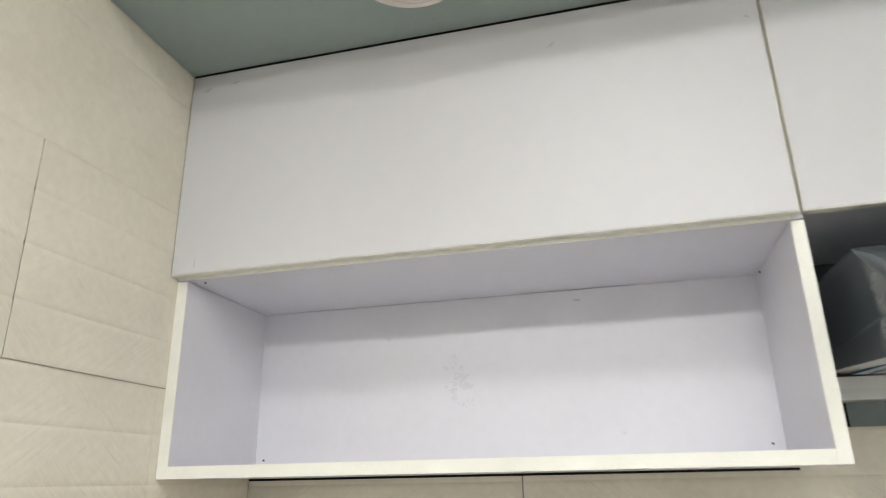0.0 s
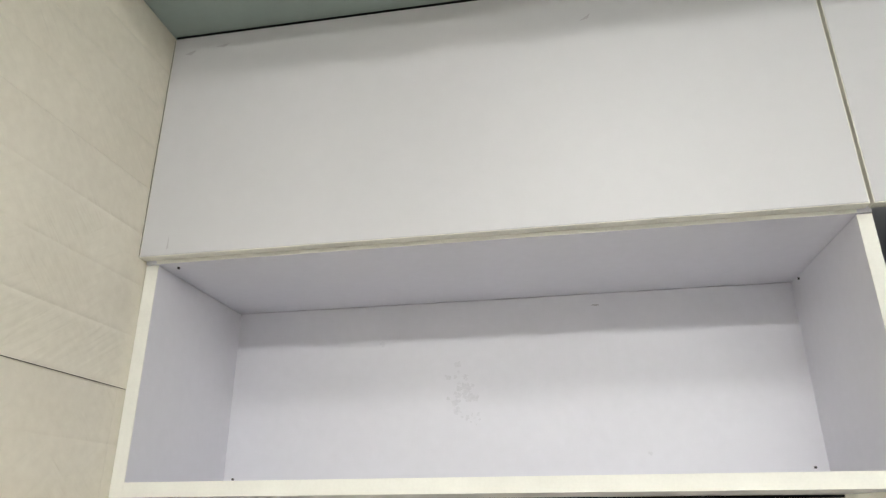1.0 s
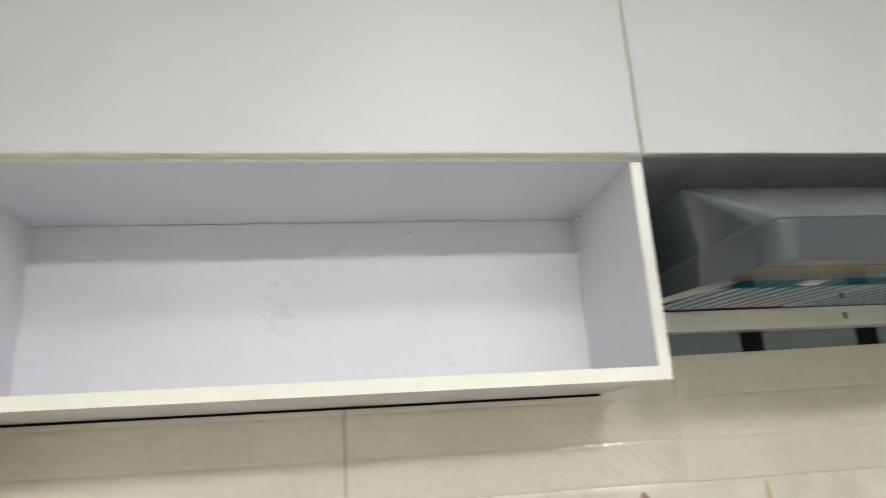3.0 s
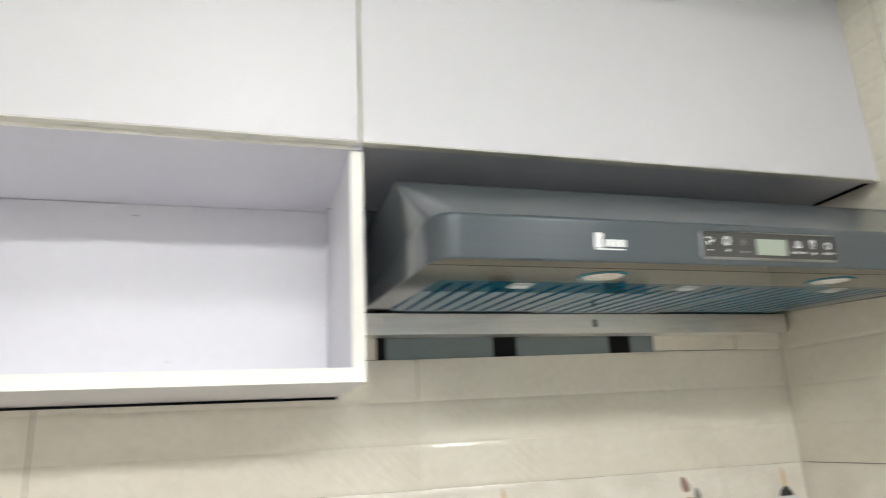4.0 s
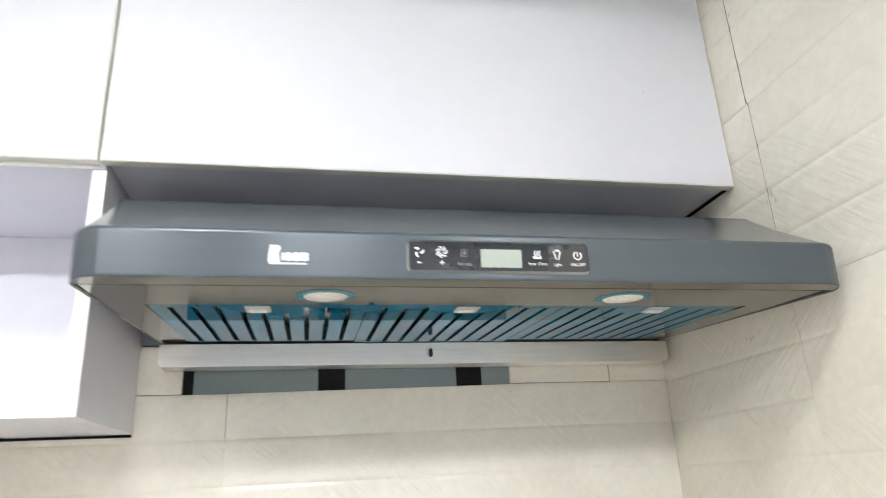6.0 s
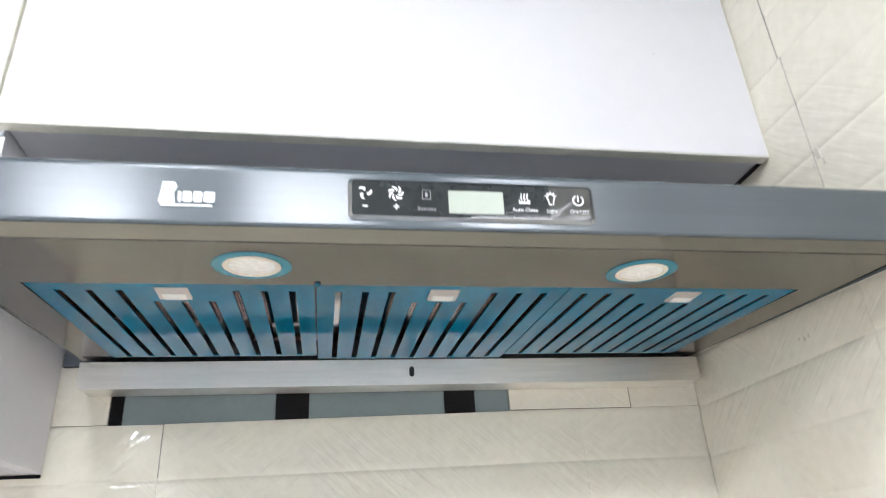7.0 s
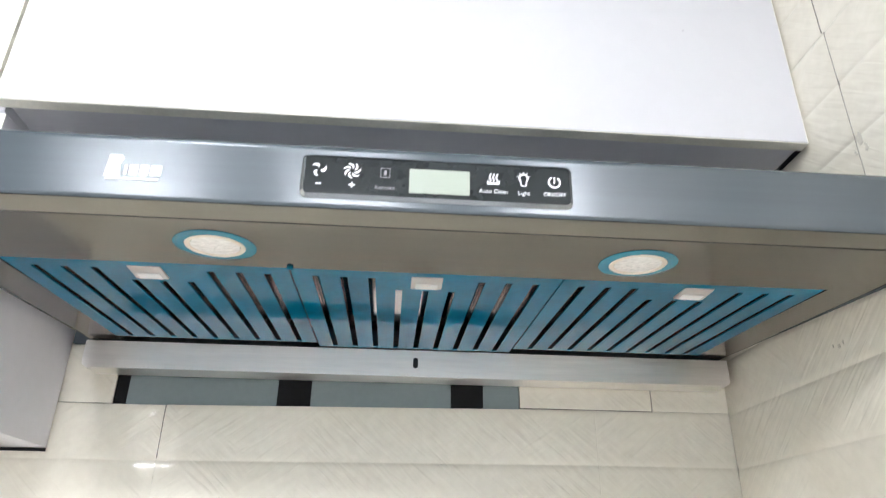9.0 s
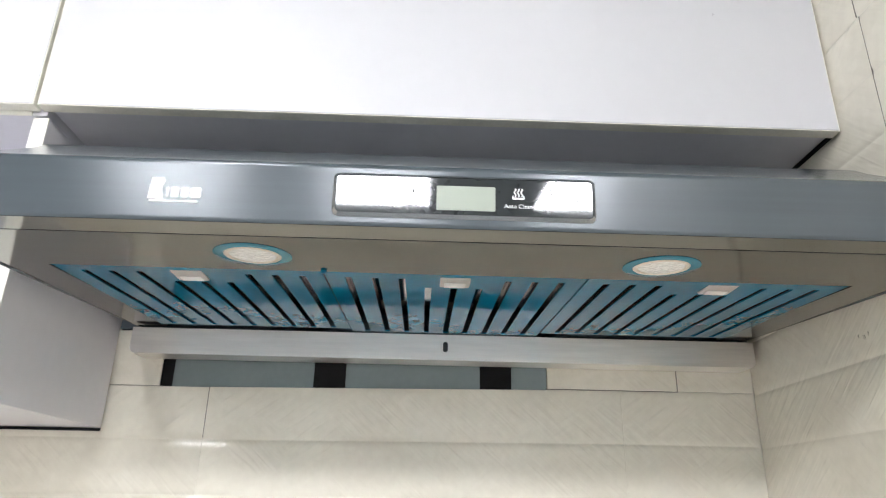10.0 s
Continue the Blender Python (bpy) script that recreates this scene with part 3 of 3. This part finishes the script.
def blades(cx, cz, n, r0, r1, turn, fat=0.75):
    bm = bmesh.new()
    for k in range(n):
        a0 = radians(360 * k / n + turn)
        pts = []
        for i in range(5):
            t = i / 4
            a = a0 + 0.9 * t
            pts.append((cx + (r0 + (r1 - r0) * t) * math.cos(a), cz + (r0 + (r1 - r0) * t) * math.sin(a)))
        for i in range(4, -1, -1):
            t = i / 4
            a = a0 + 0.9 * t - fat * math.sin(math.pi * t * 0.85) - 0.1
            pts.append((cx + (r0 + (r1 - r0) * t) * math.cos(a), cz + (r0 + (r1 - r0) * t) * math.sin(a)))
        prism(bm, pts, -0.0001, 0.0002)
    return bm


IZ = 1.7405
printed("fan_icon", blades(0.7005, IZ, 3, 0.0012, 0.0062, 100))
printed("fan_icon", blades(0.7265, IZ, 7, 0.0016, 0.0068, 20, 0.42))
printed("minus_sign", prism(bmesh.new(), rounded(0.6985, 0.7030, 1.7275, 1.7288, 0.0004, 2), -0.0001, 0.0002))
bm = prism(bmesh.new(), [(0.7243, 1.7276), (0.7293, 1.7276), (0.7293, 1.7288), (0.7243, 1.7288)], -0.0001, 0.0002)
prism(bm, [(0.7262, 1.7258), (0.7274, 1.7258), (0.7274, 1.7306), (0.7262, 1.7306)], -0.0001, 0.00021)
printed("plus_sign", bm)
bm = ribbon(bmesh.new(), [(0.7490, 1.7360), (0.7490, 1.7440), (0.7560, 1.7440), (0.7560, 1.7360), (0.7490, 1.7360)], 0.0006, -0.0001, 0.0002)
prism(bm, [(0.7515, 1.7380), (0.7535, 1.7380), (0.7535, 1.7420), (0.7515, 1.7420)], -0.0001, 0.0002)
printed("remote_icon", bm, M_DIM, "dim grey printed icon")
bm = prism(bmesh.new(), [(0.8335, 1.7345), (0.8435, 1.7345), (0.8435, 1.7378), (0.8425, 1.7378), (0.8425, 1.7362), (0.8345, 1.7362), (0.8345, 1.7378), (0.8335, 1.7378)], -0.0001, 0.0002)
for k in range(3):
    ribbon(bm, [(0.8358 + 0.0027 * k + 0.0006 * math.sin(j * 1.3), 1.7370 + 0.0010 * j) for j in range(8)], 0.0011, -0.0001, 0.0002)
printed("heat_icon", bm)
bm = bmesh.new()
ribbon(bm, [(0.8628 + 0.0034 * math.cos(radians(a)), 1.7412 + 0.0034 * math.sin(radians(a))) for a in range(-40, 221, 20)], 0.0013, -0.0001, 0.0002)
ribbon(bm, [(0.8602, 1.7392), (0.8610, 1.7345), (0.8646, 1.7345), (0.8654, 1.7392)], 0.0011, -0.0001, 0.0002)
for a in (20, 55, 90, 125, 160):
    ca, sa = math.cos(radians(a)), math.sin(radians(a))
    ribbon(bm, [(0.8628 + 0.0044 * ca, 1.7412 + 0.0044 * sa), (0.8628 + 0.0056 * ca, 1.7412 + 0.0056 * sa)], 0.0008, -0.0001, 0.0002)
printed("bulb_icon", bm)
bm = bmesh.new()
ribbon(bm, [(0.8878 + 0.0046 * math.cos(radians(a)), 1.7390 + 0.0046 * math.sin(radians(a))) for a in range(115, 426, 20)], 0.0014, -0.0001, 0.0002)
ribbon(bm, [(0.8878, 1.7380), (0.8878, 1.7436)], 0.0011, -0.0001, 0.0002)
printed("power_icon", bm)
for word, wx, wz, size in (("Remote", 0.7525, 1.7269, 0.0050), ("Auto Clean", 0.8385, 1.7284, 0.0050), ("Light", 0.8628, 1.7279, 0.0050), ("ON/OFF", 0.8878, 1.7279, 0.0050)):
    printed("lettering", lettering(word, size, wx, wz, 0.0), M_DIM if word == "Remote" else M_PRINT, "printed words: " + word)

# maker's mark as plain white shapes
mark = lean(prism(bmesh.new(), [(0.5380, 1.7270), (0.5400, 1.7455), (0.5490, 1.7455), (0.5510, 1.7425), (0.5490, 1.7370), (0.5505, 1.7270)], -0.0002, 0.0003), 0.0006)
emblem = part("emblem", mark, M_PRINT, hood, "white maker's mark of plain shapes")
for ex0, ex1 in ((0.5525, 0.5548), (0.5562, 0.5628), (0.5642, 0.5708), (0.5722, 0.5805)):
    part("emblem_shape", lean(prism(bmesh.new(), rounded(ex0, ex1, 1.7285, 1.7375, 0.0011, 3), -0.0002, 0.0003), 0.0006), M_PRINT, emblem)
part("emblem_bar", lean(prism(bmesh.new(), [(0.5395, 1.7245), (0.5790, 1.7245), (0.5790, 1.7262), (0.5395, 1.7262)], -0.0002, 0.0003), 0.0006), M_PRINT, emblem)

# ---- slot in the wall below the hood ----
slot_thing = thing("wall_slot_board", (0.66, YB + 0.006, 1.664), "blue-grey board with black tape in a slot of the tiles", "board")
part("board", boxed(0.372, 0.954, YB + 0.004, YB + 0.0085, 1.655, 1.7415), M_VENT, slot_thing, "blue-grey board")
for a, b in ((0.372, 0.3895), (0.600, 0.648), (0.852, 0.900)):
    part("tape", boxed(a, b, YB + 0.0028, YB + 0.0039, 1.656, 1.7415), M_TAPE_GAP, slot_thing, "black tape")
# black cable end beside the hood
cable = thing("cable", (0.327, YB - 0.012, 1.75), "short black cable hanging on the dark wall", "cable")
bm = boxed(0.3255, 0.3290, YB - 0.010, YB - 0.0065, 1.752, 1.905, bev=0.001)
box(bm, 0.3240, 0.3305, YB - 0.0115, YB - 0.0045, 1.898, 1.912, bev=0.001)
part("cord", bm, M_TAPE_GAP, cable)

# ---- wall tiles ----
tile_meshes = {}


def tile_mesh(w, h, ribs, material, rise=0.0):
    """A tile face in x (width) and z (height), front at y = 0, with shallow grooves between the ribs."""
    key = (round(w, 4), round(h, 4), ribs, material.name, rise)
    if key in tile_meshes:
        return tile_meshes[key]
    bm = bmesh.new()
    d = 0.0015 if ribs == 3 else 0.0013
    arc = [(0.0002, 1.0), (0.0022, 0.62), (0.0044, 0.32), (0.0072, 0.11), (0.0110, 0.0)]
    prof = [(0.0, TH)]
    for k in range(ribs):
        z0, z1 = h * k / ribs, h * (k + 1) / ribs
        prof += [(z0 + q, d * p) for q, p in arc] + [(z1 - q, d * p) for q, p in arc[::-1]]
    prof.append((h, TH))
    cols = [[bm.verts.new((x, y + (0.0003 if edge and y < TH else 0), z)) for z, y in prof] for x, edge in ((0, 1), (0.0006, 0), (w - 0.0006, 0), (w, 1))]
    for a, b in zip(cols, cols[1:]):
        for i in range(len(prof) - 1):
            bm.faces.new((a[i], b[i], b[i + 1], a[i + 1]))
    for side in (cols[0], cols[-1]):
        bm.faces.new(side if side is cols[0] else side[::-1])
    for v in bm.verts:
        v.co.z *= 1 + rise / h * v.co.x / w
    bmesh.ops.recalc_face_normals(bm, faces=bm.faces)
    for f in bm.faces:
        f.smooth = True
    me = bpy.data.meshes.new("tile")
    bm.to_mesh(me)
    me.set_sharp_from_angle(angle=radians(20))
    bm.free()
    me.materials.append(material)
    tile_meshes[key] = me
    return me


rt = random.Random(9)


def lay(wall, m, a, b, z0, z1, ribs, material=None, proud=0.0, rise=0.0):
    """One tile from a to b along the wall, z0 to z1, in the wall's own frame m (x along the wall, -y out of it)."""
    g = 0.00005
    ob = new("tile", tile_mesh(b - a - 2 * g, z1 - z0 - 2 * g, ribs, material or M_TILE, rise))
    ob.parent = wall
    ob.matrix_basis = m @ Matrix.Translation((a + g, -proud + rt.uniform(-0.0003, 0.0003), z0 + g))
    return ob


TW = 0.619
M_BACK = Matrix.Translation((0, YB, 0))
M_RIGHT = Matrix.Translation((XR, 0, 0)) @ Matrix.Rotation(radians(-90), 4, "Z")     # along = -y
M_LEFT = Matrix.Translation((XL, 0, 0)) @ Matrix.Rotation(radians(90), 4, "Z")       # along = +y


def course(wall, m, start, lo, hi, z0, z1, ribs, material=None):
    k = math.floor((lo - start) / TW)
    while start + k * TW < hi - 0.002:
        a, b = max(lo, start + k * TW), min(hi, start + (k + 1) * TW)
        if b - a > 0.004:
            lay(wall, m, a, b, z0, z1, ribs, material)
        k += 1


# back wall: the main course is cut for the slot
lay(back, M_BACK, XL, 0.447 - TW, 1.430, 1.657, 3)
lay(back, M_BACK, 0.447 - TW, 0.447, 1.430, 1.657, 3, rise=0.001)
lay(back, M_BACK, 0.447, 0.447 + TW, 1.430, 1.6585, 3, rise=0.0085)
lay(back, M_BACK, 0.447 + TW, XR, 1.430, 1.667, 3)
course(back, M_BACK, 0.447, XL, XR, 1.118, 1.430, 1, M_DECO)
course(back, M_BACK, 0.447, XL, XR, 0.806, 1.118, 1, M_DECO)
course(back, M_BACK, 0.447, XL, 0.3715, 1.6585, 1.742, 1)
lay(back, M_BACK, 0.9545, 1.1535, 1.6670, 1.742, 1, proud=0.0008)
lay(back, M_BACK, 1.1550, XR, 1.6670, 1.742, 1)
for wall, m, lo, hi, starts in ((right, M_RIGHT, -YB, -YE, (-0.911, -0.911, -0.911, -0.911, -0.915)), (left, M_LEFT, YE, YB, (0.675, 0.675, 0.365, 0.675, 0.365))):
    course(wall, m, starts[0], lo, hi, 0.806, 1.118, 1, M_DECO)
    course(wall, m, starts[1], lo, hi, 1.118, 1.430, 1, M_DECO)
    course(wall, m, starts[2], lo, hi, 1.430, 1.742, 4)
    course(wall, m, starts[3], lo, hi, 1.742, 2.054, 4)
    course(wall, m, starts[4], lo, hi, 2.054, 2.349, 4)

# joints that show as thin grey lines
for wall, m, x0, x1, z0, z1 in ((right, M_RIGHT, -1.285, -0.899, 1.4293, 1.4307), (right, M_RIGHT, -0.9113, -0.9107, 1.745, 2.053), (right, M_RIGHT, -0.9153, -0.9148, 2.055, 2.349),
                                (left, M_LEFT, 0.20, 1.0, 1.7417, 1.7423), (left, M_LEFT, 0.6748, 0.6752, 1.744, 2.052),
                                (back, M_BACK, 0.4465, 0.4475, 1.585, 1.658), (back, M_BACK, -0.1730, -0.1710, 1.431, 1.594),
                                (back, M_BACK, 1.1535, 1.1549, 1.668, 1.705), (back, M_BACK, 0.960, 1.1545, 1.6660, 1.6670)):
    bm = boxed(x0, x1, -0.0004, 0.0012, z0, z1)
    bm.transform(m)
    part("joint", bm, M_JOINT, wall, "thin grey tile joint")

# smears and marks on the right wall tiles
rm = random.Random(11)
for along, mz, r0 in ((-0.905, 1.893, 0.010), (-0.897, 1.880, 0.006), (-0.915, 1.882, 0.005), (-0.909, 2.225, 0.004), (-1.020, 1.690, 0.004), (-1.030, 1.692, 0.0025), (-1.012, 1.691, 0.003)):
    pts = []
    for i in range(10):
        a = 2 * math.pi * i / 10
        k = r0 * rm.uniform(0.3, 1.1)
        pts.append((along + k * math.cos(a) * 0.7, mz + k * math.sin(a)))
    bm = prism(bmesh.new(), pts, -0.0007, -0.0001)
    bm.transform(M_RIGHT)
    part("smear", bm, M_STAIN, right, "faint grey smear")

# ---- decorated border of the tiles ----
def border(wall, m, lo, hi):
    """Brown bands and mosaic, laid 0.6 mm proud of the decorated tiles."""
    for z0, z1, mt, nm in ((1.3335, 1.3475, M_BROWN, "brown_band"), (1.3300, 1.3322, M_VASE, "cream_line"), (1.205, 1.219, M_BROWN, "brown_band")):
        bm = boxed(lo, hi, -0.0012, 0.0006, z0, z1)
        bm.transform(m)
        part(nm, bm, mt, wall)
    bm = bmesh.new()
    r = random.Random(7)
    z = 1.222
    while z < 1.322:
        h = min(r.uniform(0.010, 0.016), 1.329 - z)
        x = lo
        while x < hi - 0.004:
            w = min(r.uniform(0.007, 0.024), hi - x)
            box(bm, x + 0.0005, x + w - 0.0005, -0.0010, 0.0006, z + 0.0005, z + h - 0.0005)
            x += w
        z += h
    bm.transform(m)
    ob = part("mosaic", bm, M_MOSAIC, wall)
    ob["kind"] = "stuff"


def leaf(x, z, length, width, angle):
    pts = []
    ca, sa = math.cos(radians(angle)), math.sin(radians(angle))
    for i in range(16):
        t = 2 * math.pi * i / 16
        u, v = length / 2 * math.cos(t), width / 2 * math.sin(t) * (1 - 0.35 * math.cos(t))
        pts.append((x + u * ca - v * sa, z + u * sa + v * ca))
    return prism(bmesh.new(), pts, -0.0022, -0.0011)


def sprig(wall, m, x):
    for bmx, mt, nm in ((leaf(x, 1.404, 0.031, 0.017, 108), M_PINKLEAF, "painted_leaf"), (leaf(x + 0.026, 1.383, 0.029, 0.014, 98), M_GREYLEAF, "painted_leaf"),
                        (leaf(x + 0.005, 1.374, 0.021, 0.014, 172), M_CREAMLEAF, "painted_leaf"), (leaf(x + 0.012, 1.349, 0.030, 0.020, 60), M_BROWN, "painted_leaf"),
                        (leaf(x - 0.018, 1.342, 0.030, 0.016, 140), M_CREAMLEAF, "painted_leaf"), (leaf(x + 0.036, 1.343, 0.034, 0.018, 80), M_PINKLEAF, "painted_leaf"),
                        (ribbon(bmesh.new(), [(x + 0.014, 1.378), (x + 0.026, 1.366), (x + 0.040, 1.359), (x + 0.060, 1.3565), (x + 0.080, 1.3575)], 0.0024, -0.0030, -0.0023), M_STEM, "painted_stem"),
                        (ribbon(bmesh.new(), [(x + 0.052, 1.357), (x + 0.036, 1.350), (x + 0.022, 1.336), (x + 0.010, 1.318)], 0.0026, -0.0038, -0.0031), M_STEM, "painted_stem")):
        bmx.transform(m)
        part(nm, bmx, mt, wall)


def vase(wall, m, x):
    pieces = (([(x - 0.031, 1.366), (x + 0.031, 1.364), (x + 0.027, 1.29), (x + 0.030, 1.225), (x - 0.030, 1.225), (x - 0.027, 1.29)], M_VASE, "painted_vase", -0.0024),
              ([(x - 0.017, 1.3665), (x - 0.013, 1.377), (x - 0.004, 1.385), (x + 0.004, 1.385), (x + 0.012, 1.377), (x + 0.018, 1.3665)], M_STEM, "painted_stopper", -0.0022),
              ([(x - 0.004, 1.385), (x - 0.005, 1.405), (x - 0.003, 1.424), (x + 0.003, 1.411), (x + 0.004, 1.386)], M_CREAMLEAF, "painted_flame", -0.0020))
    for pts, mt, nm, y in pieces:
        bmx = prism(bmesh.new(), pts, y, -0.0008)
        bmx.transform(m)
        part(nm, bmx, mt, wall)
    bmx = leaf(x + 0.002, 1.312, 0.034, 0.026, 90)
    bmesh.ops.translate(bmx, vec=(0, -0.0012, 0), verts=bmx.verts)
    bmx.transform(m)
    part("painted_leaf", bmx, M_GREYLEAF, wall)


border(back, M_BACK, XL, XR - 0.002)
border(right, M_RIGHT, -YB + 0.003, 0.0)
for x in (-0.26, 0.361, 0.980):
    sprig(back, M_BACK, x)
for x in (-0.02, 0.600, 1.219):
    vase(back, M_BACK, x)
sprig(right, M_RIGHT, -0.975)
